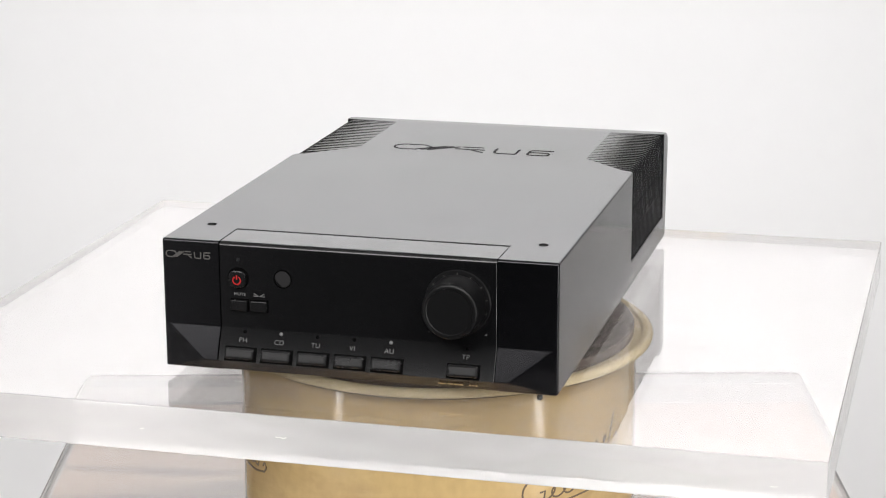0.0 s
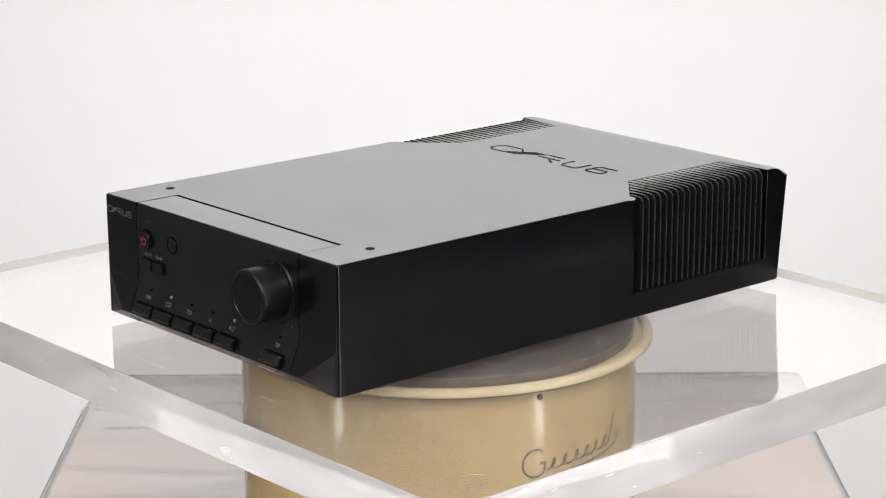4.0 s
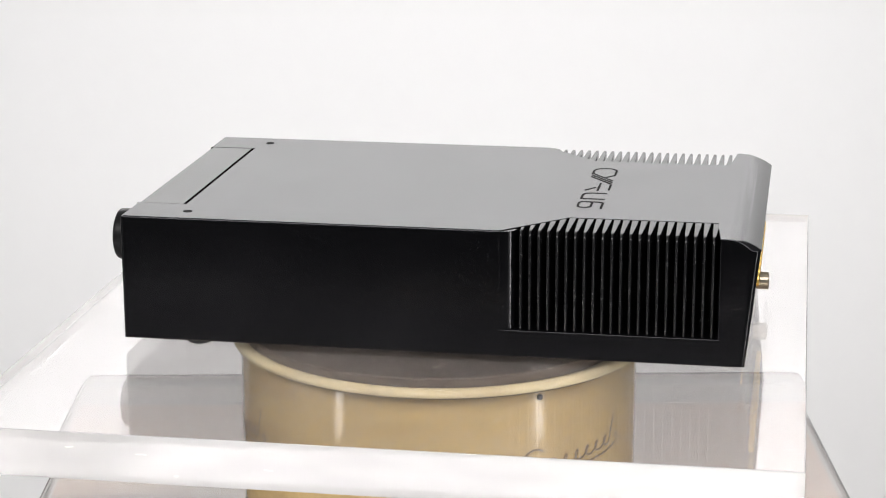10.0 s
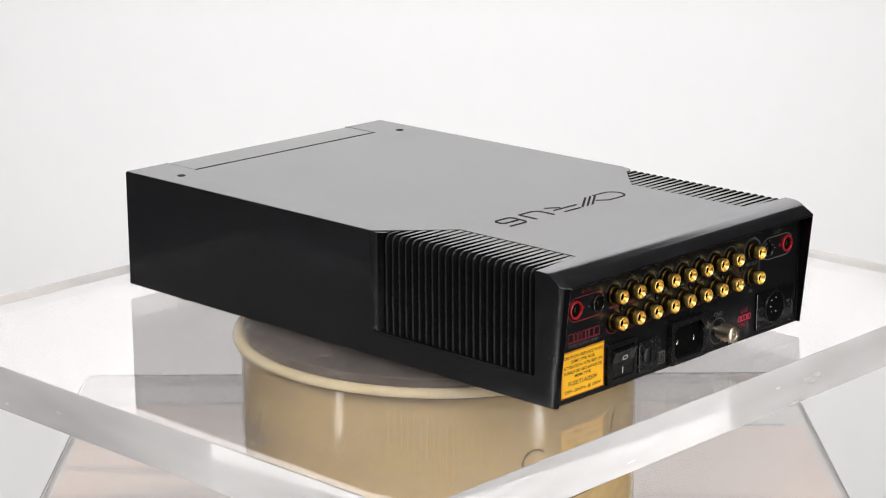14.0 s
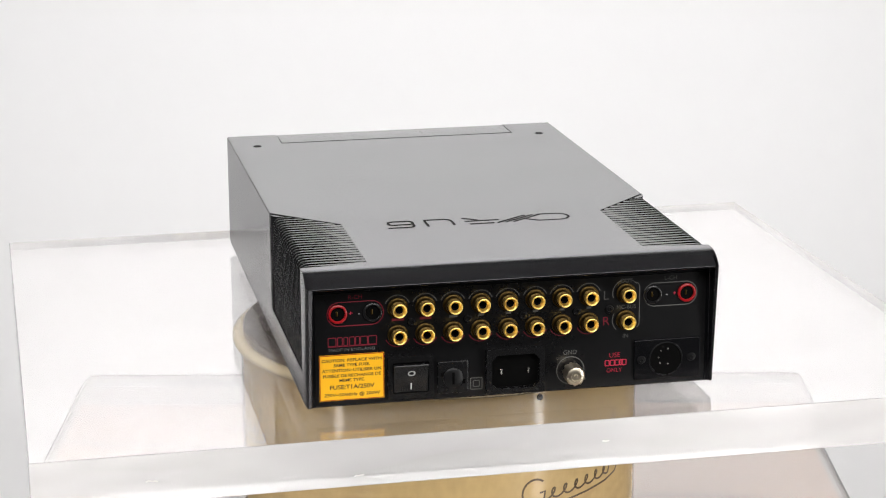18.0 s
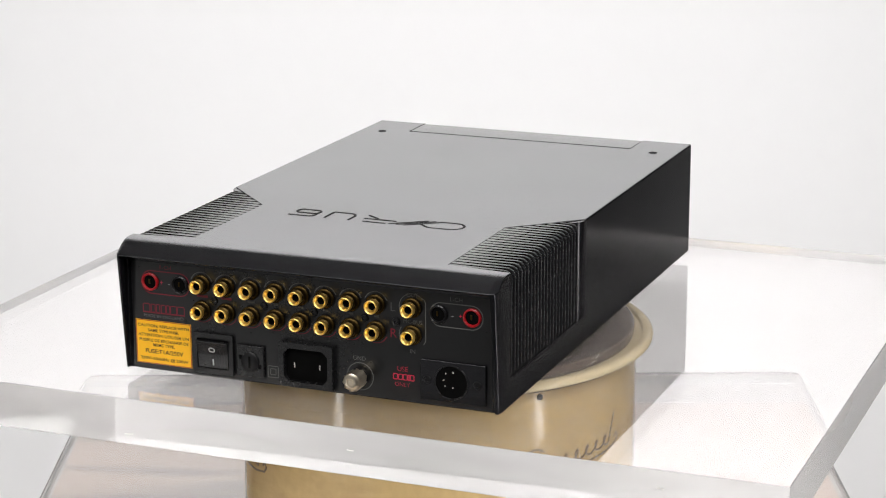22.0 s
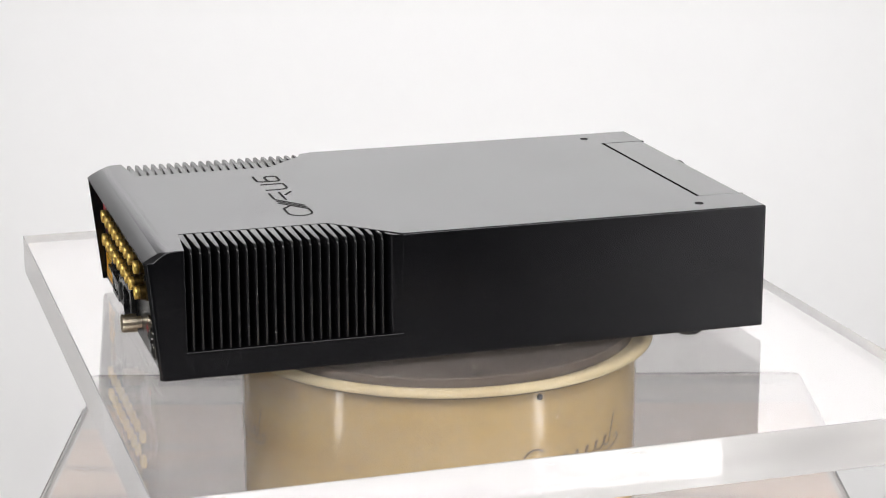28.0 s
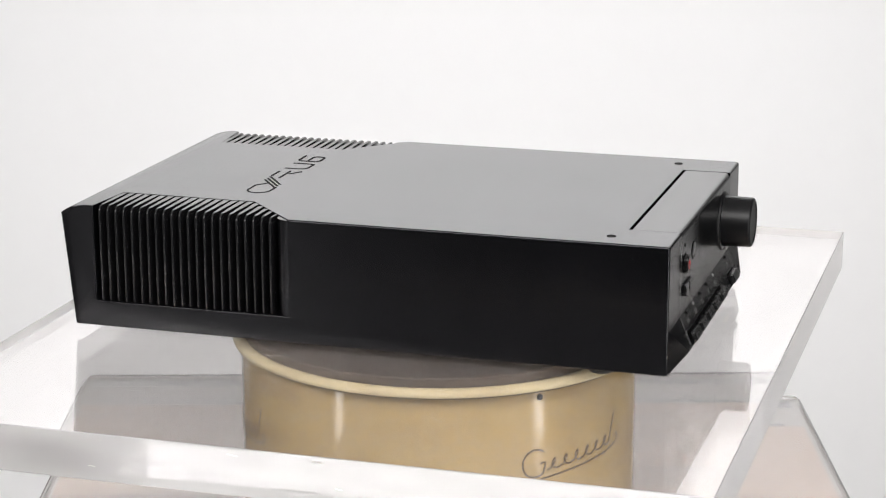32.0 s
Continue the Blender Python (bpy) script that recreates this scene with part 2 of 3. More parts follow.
def lettering(text, size, place, depth=0.1, bold=0.0, wide=1.0):
    """Characters of a height in mm, centred, laid by place(u, v, h)."""
    cu = bpy.data.curves.new("lettering", "FONT")
    cu.body, cu.align_x, cu.align_y, cu.size, cu.offset = text, "CENTER", "CENTER", 1.0, bold
    cu.resolution_u = 3
    ob = new("lettering", cu)
    bpy.context.view_layer.update()
    me = bpy.data.meshes.new_from_object(ob.evaluated_get(bpy.context.evaluated_depsgraph_get()))
    bpy.data.objects.remove(ob)
    bpy.data.curves.remove(cu)
    k = size / 0.70
    for v in me.vertices:
        v.co = Vector([c * MM for c in place(v.co.x * k * wide, v.co.y * k, depth)])
    me.update()
    return me


def outline(w, h, r, n=5):
    """Points of a rounded rectangle, closed."""
    pts = []
    for cx, cy, a in ((w / 2 - r, h / 2 - r, 0), (-w / 2 + r, h / 2 - r, 90), (-w / 2 + r, -h / 2 + r, 180), (w / 2 - r, -h / 2 + r, 270)):
        pts += arc(cx, cy, r, a, a + 90, n)
    return pts + pts[:1]


# ---- the studio ----
def sweep():
    """White paper: floor, a wide curve and the wall behind."""
    bm = bmesh.new()
    prof = [(-0.35, 0.004), (0.5, 0.004), (0.9, 0.004)]
    prof += [(0.9 + 0.85 * math.sin(radians(a)), 0.854 - 0.85 * math.cos(radians(a))) for a in range(6, 91, 6)]
    prof += [(1.75, 1.5), (1.75, 2.1)]
    rows = [[bm.verts.new((x, y, z)) for x in (-1.3, -0.65, 0, 0.65, 1.3)] for y, z in prof]
    for a, b in zip(rows, rows[1:]):
        for i in range(4):
            bm.faces.new((a[i], a[i + 1], b[i + 1], b[i]))
    ob = part("backdrop", bm, white_paper, None, "seamless white paper sweep behind the turntable", 60)
    solid = ob.modifiers.new("thickness", "SOLIDIFY")
    solid.thickness, solid.offset = 0.002, -1
    return tagged(ob, kind="structure", category="backdrop")


def room():
    def wall(name, x0, x1, y0, y1, z0, z1, label, paint=room_paint):
        tagged(part(name, box(x0 * 1000, x1 * 1000, y0 * 1000, y1 * 1000, z0 * 1000, z1 * 1000), paint), label, kind="structure")
    wall("floor", -2.5, 2.5, -3.0, 2.5, -0.1, 0.0, "dark painted studio floor under the paper", floor_paint)
    wall("ceiling", -2.5, 2.5, -3.0, 2.5, 2.85, 2.95, "white painted studio ceiling", ceiling_paint)
    wall("wall_north", -2.5, 2.5, 2.4, 2.5, 0.0, 2.85, "dark grey painted studio wall behind the backdrop")
    wall("wall_south", -2.5, 2.5, -3.0, -2.9, 0.0, 2.85, "dark grey painted studio wall")
    wall("wall_west", -2.6, -2.5, -3.0, 2.5, 0.0, 2.85, "pale grey painted studio wall", side_paint)
    wall("wall_east", 2.5, 2.6, -3.0, 2.5, 0.0, 2.85, "dark grey painted studio wall")


sweep()
room()

TABLE = BASE - 0.150


def plinth():
    top = new("display_plinth")
    top.location = (0, 0, 0)
    z = TABLE * 1000
    part("body", box(-262, 267, -264, 266, 5, z - 9.4, 2), grey_edge, top)
    part("board", box(-251, 257, -246, 199, z - 9.3, z - 9, 0), wood, top, "pinkish brown wooden board")
    part("dark_strip", box(-250, 255, 240, 255, z - 9.38, z - 9.05), strip_grey, top, "dark grey strip behind the board")
    part("dark_strip", box(-236, 243, 200, 205, z - 9.38, z - 9.05), strip_grey, top, "dark grey strip behind the board")
    bm = bmesh.new()
    loops = [[bm.verts.new(((u + 3.5) * MM, v * MM, h * MM)) for u, v in outline(w, w + 1, 6, 6)[:-1]] for w, h in ((520, z - 8.8), (520, z - 2.2), (515, z))]
    for p, q in zip(loops, loops[1:]):
        for i in range(len(p)):
            j = (i + 1) % len(p)
            bm.faces.new((p[i], p[j], q[j], q[i]))
    bm.faces.new(loops[0])
    bm.faces.new(loops[-1])
    part("cover", bm, cover_acrylic, top, "clear acrylic cover sheet with ground bevels").visible_shadow = False
    return tagged(top, "square plinth with a wooden board under a clear acrylic sheet", "plinth")


plinth()


def drum():
    ob = new("turntable_drum")
    ob.location = (0, 0, TABLE)
    prof = [(0, 0.2), (116.5, 0.2), (118, 1.5), (118, 109.0), (117.0, 109.4), (117.0, 110.4), (0, 110.4)]
    part("shell", lathe(prof, n=96), cream_paint, ob, "aged cream enamelled drum wall", 40)
    prof = [(0, 110.6), (119.0, 110.6), (123.4, 110.7), (124.9, 111.5), (125.4, 112.8), (124.9, 114.3), (123.4, 115.5), (121, 116), (119, 115.4), (118.4, 113.5), (0, 113.5)]
    rim = part("rim", lathe(prof, n=96), rim_paint, ob, "pale cream rolled rim", 40)
    rim.location = (0.0025, 0, 0)
    # brown ring in place of the shade gap below the rim
    lip = part("rim_shade_ring", lathe([(122, 110.4), (123.5, 110.4), (123.7, 110.52), (123.5, 110.68), (122, 110.68)], n=96), ink_shade_brown, ob, "thin dark ring painted as the shade under the rim", 40)
    lip.location = (0.0025, 0, 0)
    a = radians(-90 + 28)
    pin = part("pin", lathe([(0, -1.2), (1.6, -1.0), (1.9, 0), (1.6, 1.0), (0, 1.4)], "y", (0, 0, 0), 16), button_plastic, ob, "small dark pin", 40)
    pin.matrix_basis = pose(0.1183 * math.cos(a), 0.1183 * math.sin(a), 0.1052, rz=28)
    # flowing script, as a wavy line with a long underline, three times round
    for k in range(3):
        mid = -90 + 41.5 + 121 * k

        def wrap(u, v, h, mid=mid):
            t = radians(mid) + u / 118.0
            return ((118.05 + h) * math.cos(t), (118.05 + h) * math.sin(t), v)
        pts = arc(-30, 67, 8.0, 50, 310, 16) + [(-24, 63.5), (-23.5, 67), (-27, 66.5)]
        bm = stroke(pts, 1.2, 0.15, wrap)
        wave = []
        for i in range(151):
            a = i / 150 * 2 * math.pi * 6.0 - 1.2
            wave.append((-22 + 50 * i / 150 + 2.6 * math.cos(a) + 1.1 * math.sin(a), 64.6 + 3.0 * math.sin(a) + 3.4 * i / 150))
        stroke(wave, 1.1, 0.15, wrap, bm)
        stroke([(28, 65), (30, 71), (33.5, 81), (34.6, 84)], 1.1, 0.15, wrap, bm)
        line = [(-36, 55.5), (-33, 54.5), (-29, 56.5), (-24, 57.6), (-14, 58.3), (5, 59.6), (25, 61.2), (36, 63.5), (39, 66.5), (37, 69.5), (34.5, 67)]
        line = [(p[0] + (q[0] - p[0]) * n / 6, p[1] + (q[1] - p[1]) * n / 6) for p, q in zip(line, line[1:]) for n in range(6)] + line[-1:]
        stroke(line, 1.1, 0.15, wrap, bm)
        part("script_mark", bm, ink_shade_brown, ob, "dark brown flowing painted script mark")
    return tagged(ob, "cream enamelled drum turntable base with rolled rim on the plinth", "turntable")


drum()


def platter():
    prof = [(0, 0.1), (115.5, 0.1), (116.5, 0.8), (116.5, 5.6), (115.5, 6.4), (0, 6.4)]
    ob = part("platter", lathe(prof, n=96), platter_metal, None)
    ob.location = (0, 0, TABLE + 0.1135)
    return tagged(ob, "dull grey metal turntable platter on the drum", "platter")


disc = platter()

SLAB_TOP = -5.0


def slab():
    bm = box(-262, 247, -211, 217, SLAB_TOP - 25, SLAB_TOP, 0.5, 2)
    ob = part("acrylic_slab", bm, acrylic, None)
    ob.data.materials.append(polished_edge)
    for p in ob.data.polygons:
        p.material_index = 0 if abs(p.normal.z) > 0.98 else 1
    ob.visible_shadow = False
    ob.location = (0, 0, BASE)
    return tagged(ob, "thick clear acrylic slab with scratches, turning on the platter", "slab")


plate = slab()

# ---- the amplifier ----
CX = -1.2        # its middle line lies a little off the axis
W2 = 107.6
TOP = 70.5
FRONT, PANEL = -160.0, 182.2
amp = new("amplifier")
amp.location = (0, 0, BASE)
tagged(amp, "black metal hi-fi amplifier with finned rear corners on an acrylic slab", "amplifier")


HOOD = [(174, TOP), (177.8, 70.3), (181.0, 69.75), (184.0, 68.8), (187.9, 66.9), (191.6, 64.5)]   # rear edge, rounded down
SIDE = [(174, TOP), (176.9, 70.25), (179.4, 69.65), (181.4, 68.7), (184.0, 66.8), (186.4, 64.5)]   # the same where it meets the flanks


def casing():
    """One shell: front cut-out for the fascia, two finned notches, rear hood with cheeks."""
    bm = bmesh.new()
    cache = {}

    def v(x, y, z):
        key = (round(x, 3), round(y, 3), round(z, 3))
        if key not in cache:
            cache[key] = bm.verts.new(((x + CX) * MM, y * MM, z * MM))
        return cache[key]

    def face(*pts):
        bm.faces.new([v(*p) for p in pts])
    S, NF = 75.7, -131.3
    w, i, e = W2, W2 - 2.6, W2 - 3.2
    # top
    face((-w, FRONT, TOP), (-S, FRONT, TOP), (-S, NF, TOP), (S, NF, TOP), (S, FRONT, TOP), (w, FRONT, TOP), (w, 52, TOP), (73, 86, TOP), (73, 167, TOP), (w, 170, TOP),
         (w, 174, TOP), (e, 174, TOP), (-e, 174, TOP), (-w, 174, TOP), (-w, 170, TOP), (-73, 167, TOP), (-73, 86, TOP), (-w, 52, TOP))
    # bottom
    face((-w, FRONT, 0), (-105.4, FRONT, 0), (-S, FRONT, 0), (-S, NF, 0), (S, NF, 0), (S, FRONT, 0), (105.4, FRONT, 0), (w, FRONT, 0), (w, 180.8, 0), (w - 0.8, 183.4, 0), (i, 184.8, 0), (i, PANEL, 0), (-i, PANEL, 0), (-i, 184.8, 0), (0.8 - w, 183.4, 0), (-w, 180.8, 0))
    # cut-out walls
    face((-S, NF, 0), (S, NF, 0), (S, NF, TOP), (-S, NF, TOP))
    for s in (-1, 1):
        face((s * S, FRONT, 0), (s * S, NF, 0), (s * S, NF, TOP), (s * S, FRONT, TOP), (s * S, FRONT, 24), (s * S, FRONT - 7, 7))
        # front of the end piece, folded below
        face((s * S, FRONT, TOP), (s * w, FRONT, TOP), (s * w, FRONT, 0), (s * 105.4, FRONT, 0), (s * 105.2, FRONT, 24), (s * S, FRONT, 24))
        face((s * S, FRONT, 24), (s * 105.2, FRONT, 24), (s * 83, FRONT - 7, 7), (s * S, FRONT - 7, 7))
        face((s * 105.2, FRONT, 24), (s * 105.4, FRONT, 0), (s * 83, FRONT - 7, 7))
        face((s * S, FRONT - 7, 7), (s * 83, FRONT - 7, 7), (s * 105.4, FRONT, 0), (s * S, FRONT, 0))
        # flank with the opening for the fins
        face((s * w, FRONT, 0), (s * w, 180.8, 0), *[(s * w, y, z) for y, z in SIDE[::-1]], (s * w, 170, TOP), (s * w, 170, 15), (s * w, 52, 15), (s * w, 52, TOP), (s * w, FRONT, TOP))
        face((s * w, 52, 15), (s * w, 170, 15), (s * 73, 167, 15), (s * 73, 86, 15))
        face((s * w, 52, 15), (s * 73, 86, 15), (s * 73, 86, TOP), (s * w, 52, TOP))
        face((s * 73, 86, 15), (s * 73, 167, 15), (s * 73, 167, TOP), (s * 73, 86, TOP))
        face((s * 73, 167, 15), (s * w, 170, 15), (s * w, 170, TOP), (s * 73, 167, TOP))
        # slanted cheek behind, and the hood's corner
        low, high = (s * (w - 0.8), 183.4, 0), (s * (w - 0.9), 189.5, 64.5)
        face((s * w, 180.8, 0), (s * w, *SIDE[-1]), high, low)
        face(low, high, (s * e, *HOOD[-1]), (s * e, 191.3, 63.4), (s * i, 184.8, 0))
        face((s * i, 184.8, 0), (s * e, 191.3, 63.4), (s * e, PANEL, 63.4), (s * i, PANEL, 0))
        for k in range(5):
            face((s * w, *SIDE[k]), (s * e, *HOOD[k]), (s * e, *HOOD[k + 1]), *([high] if k == 4 else []), (s * w, *SIDE[k + 1]))
    for a, b in zip(HOOD, HOOD[1:]):
        face((-e, *a), (e, *a), (e, *b), (-e, *b))
    face((-e, *HOOD[-1]), (e, *HOOD[-1]), (e, 191.3, 63.4), (-e, 191.3, 63.4))
    face((-e, 191.3, 63.4), (e, 191.3, 63.4), (e, PANEL, 63.4), (-e, PANEL, 63.4))
    face((-i, PANEL, 0), (i, PANEL, 0), (e, PANEL, 63.4), (-e, PANEL, 63.4))
    # corners: the front ones are the roundest
    bmesh.ops.recalc_face_normals(bm, faces=bm.faces)
    weight = bm.edges.layers.float.new("bevel_weight_edge")
    for edge in bm.edges:
        p, q = [u.co / MM for u in edge.verts]
        fold = max(p.y, q.y) < FRONT + 0.1 and min(abs(p.x), abs(q.x)) > 70 and max(p.z, q.z) < 24.1
        if len(edge.link_faces) == 2 and edge.calc_face_angle() > radians(12 if fold else 24):
            front = max(p.y, q.y) < FRONT + 0.1
            upright = abs(p.x - q.x) < 0.1 and abs(abs(p.x - CX) - w) < 0.1 and abs(p.z - q.z) > 30
            groove = abs(p.x - q.x) < 0.1 and abs(abs(p.x - CX) - S) < 0.1
            notch = abs(p.y - 52) + abs(q.y - 52) < 0.1
            long_side = abs(p.y - q.y) > 100 and abs(abs(p.x - CX) - w) + abs(abs(q.x - CX) - w) < 0.1
            edge[weight] = 0.65 if long_side and (p.z + q.z < 1 or p.z + q.z > 2 * TOP - 1) else 0.04 if notch else 0.06 if groove else 1.0 if front and upright else 1.0 if front and min(p.z, q.z) > TOP - 0.1 else 0.3
    ob = part("casing", bm, case_paint, amp, "satin black painted metal casing", 180)
    bev = ob.modifiers.new("edges", "BEVEL")
    bev.width, bev.segments, bev.limit_method = 2.3 * MM, 4, "WEIGHT"
    bev.harden_normals, bev.loop_slide = True, False
    return ob


case = casing()


def fascia():
    prof = [(NFRONT, 0.4), (-159.9, 0.4), (FRONT - 7, 7), (FRONT, 24), (FRONT, 67.6), (FRONT + 0.25, 68.7), (FRONT + 0.85, 69.6), (FRONT + 1.75, 70.2), (FRONT + 2.8, TOP - 0.1), (NFRONT, TOP - 0.1)]
    bm = prism(prof, "x", -75.15 + CX, 75.15 + CX, 0.12, 1)
    return part("fascia", bm, fascia_plastic, amp, "black moulded front fascia with folded lower edge", 12)


NFRONT = -133.1
face_panel = fascia()


def fins():
    pitch, first = 4.9, 58.6
    shared = {}
    for s in (-1, 1):
        round_in = [(W2 - 0.15, 52.02), (W2 - 0.15, 53.6), (W2 - 0.55, 55.9), (W2 - 1.7, 58.0), (W2 - 3.4, 59.6), (W2 - 5.8, 60.5), (W2 - 9, 60.6), (W2 - 9, 52.02)]
        bm = prism([(s * x + CX, y) for x, y in round_in], "z", 15.05, TOP - 0.5, 0.0, 1)
        part("end_fin", bm, case_paint, case, "rounded lip beside the fins", 30)
        for k in range(1, 23):
            y = first + pitch * k
            root = 73.0 if y > 86 else 73 + (86 - y) * (W2 - 73) / 32.0
            full = y > 88
            key = (s, -1 if full else k)
            if key not in shared:
                bm = bmesh.new()
                x0, x1 = root - 0.5, W2 - 0.5
                def thick(x):
                    return 0.62 + (W2 - x) * 0.034
                out = [(x0, 15.1), (x1 - 0.5, 15.1), (x1, 16.0)] + [(x1 - 4.0 + 4.0 * math.cos(radians(a)), TOP - 4.2 + 4.0 * math.sin(radians(a))) for a in (0, 22, 45, 68, 90)] + [(x0, TOP - 0.2)]
                lo = [bm.verts.new(((s * x + CX) * MM, -thick(x) * MM, z * MM)) for x, z in out]
                hi = [bm.verts.new(((s * x + CX) * MM, thick(x) * MM, z * MM)) for x, z in out]
                bm.faces.new(lo)
                bm.faces.new(hi)
                n = len(out)
                for i in range(n):
                    j = (i + 1) % n
                    bm.faces.new((lo[i], lo[j], hi[j], hi[i]))
                bmesh.ops.bevel(bm, geom=[e for e in bm.edges if abs(e.verts[0].co.y - e.verts[1].co.y) < 3e-4], offset=0.5 * MM, segments=3, affect="EDGES", profile=0.5)
                shared[key] = finish(bm, "fin", 40)
            part("fin", shared[key], fin_paint, case).location = (0, y * MM, 0)


fins()


# ---- small parts: places on the faces of the amplifier, in mm ----
def on_front(x0, z0):
    return lambda u, v, h: (x0 + 1.0 + u, FRONT - h, z0 + v)


def on_fold(x0, z0):
    """The lower front, which leans out towards its ridge."""
    y0 = FRONT - 7 * (24 - z0) / 17
    return lambda u, v, h: (x0 + 1.0 + u, y0 + 0.381 * v - 0.925 * h, z0 + 0.925 * v + 0.381 * h)


def on_rear(x0, z0):
    return lambda u, v, h: (x0 - 1.3 - u, PANEL + 0.12 + h, z0 + 0.4 + v)


def on_top(x0, y0):
    return lambda u, v, h: (x0 - 0.0063 * y0 + u, y0 + v, TOP + h)


def laid(bm, place):
    for q in bm.verts:
        q.co = Vector([c * MM for c in place(q.co.x / MM, q.co.y / MM, q.co.z / MM)])
    return bm


def pad(w, h, d, bevel, place, base=0.0):
    """A bevelled block of w by h that stands d proud of a face."""
    return laid(box(-w / 2, w / 2, -h / 2, h / 2, base, d, bevel, 2), place)


def turned(profile, place, n=24):
    """A body turned round the normal of a face."""
    return laid(lathe(profile, "z", (0, 0, 0), n), place)


def write(text, size, place, material, parent, wide=1.0, bold=0.0, depth=0.06):
    return part("lettering", lettering(text, size, place, depth, bold, wide), material, parent)


def bar(w, h, place, material, parent, name="print_bar"):
    return part(name, stroke([(-w / 2, 0), (w / 2, 0)], h, 0.06, place), material, parent)


def emblem(k, width, place, depth, material, label):
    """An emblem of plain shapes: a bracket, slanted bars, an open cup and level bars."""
    lines = [[(-34, 7)] + arc(-46, 0, 7, 90, 270, 10) + [(-36, -7)],
             [(-38, -7), (-19, 7)], [(-33.5, -7), (-14.5, 7)], [(-29, -7), (-10, 7)], [(-34, 7), (-28, 2)],
             [(-8, 7), (6, 7)], [(-12, 0.5), (8, 0.5)], [(0, -1.5), (8, -7)],
             [(15, 7)] + arc(20, -2, 5, 180, 270, 6) + [(30, -7)], [(30, -6.2), (30, 7)],
             [(53, 7), (41, 7)] + arc(41, 3.6, 3.4, 90, 175, 5) + [(37.6, -3.0)], [(u + 44.4, v - 3.2) for u, v in outline(14, 7.6, 3.0, 5)]]
    for n, pts in enumerate(lines):
        part("emblem_stroke", stroke([(u * k, v * k) for u, v in pts], width, depth + 0.006 * n, place), material, case, label)


# front: controls
# raised black strokes carry the shade of engraved grooves in their colour
emblem(0.96, 1.25, on_top(-2.0, 94.0), 0.12, black_and_shade, "raised black stroke painted as the shade of an engraved groove")
emblem(0.235, 0.62, on_front(-95.0, 62.2), 0.08, print_silver, "silver printed emblem stroke")
# flat discs, black for the shade inside the screw holes
for x in (-94.2, 90.0):
    part("screw", turned([(0, 0.06), (1.5, 0.06), (2.1, 0.16), (2.5, 0.16), (2.6, 0.0)], on_top(x, -125.4), 20), black_and_shade, case, "black disc painted as the shade of a screw hole", 40)
for x, y, r in ((-93, -121, 8.2), (90, -121, 8.2), (-80, 140, 6.5), (78, 140, 6.5)):
    part("foot", lathe([(0, -4.98), (r * 0.75, -4.9), (r, -3.2), (r + 0.4, 0.2), (0, 0.2)], "z", (x, y, 0), 24), rubber, amp, "black rubber foot", 35)


def knob():
    at = on_front(52.4, 46.2)
    ring = part("dial_ring", turned([(0, 0.9), (16.6, 0.9), (17.2, 0.8), (17.7, 0.0), (0, 0)], at, 64), knob_plastic, face_panel, "black dial ring with pale ticks", 35)
    prof = [(0, 17.6), (11.9, 17.6), (12.3, 18.1), (13.3, 18.1), (14.0, 17.8), (14.5, 17.2), (14.7, 16.4), (14.9, 5.0), (15.0, 3.0), (15.2, 1.0), (0, 1.0)]
    part("volume_knob", turned(prof, at, 64), knob_plastic, amp, "black round volume knob", 30)
    for i in range(11):
        a = radians(225 - 27 * i)
        c, s = math.cos(a), math.sin(a)
        u, v = 15.6 * c, 15.6 * s
        place = on_front(52.4 + u, 46.2 + v)
        turn2 = lambda p, q, h, c=c, s=s, place=place: place(p * c - q * s, p * s + q * c, h + 0.92)
        part("tick", stroke([(-0.6, 0), (0.6, 0)], 0.45, 0.05, turn2), print_dim, ring)


knob()
write("-", 2.4, on_front(37.0, 29.8), print_grey, face_panel)
write("+", 2.0, on_front(67.4, 29.9), print_grey, face_panel)


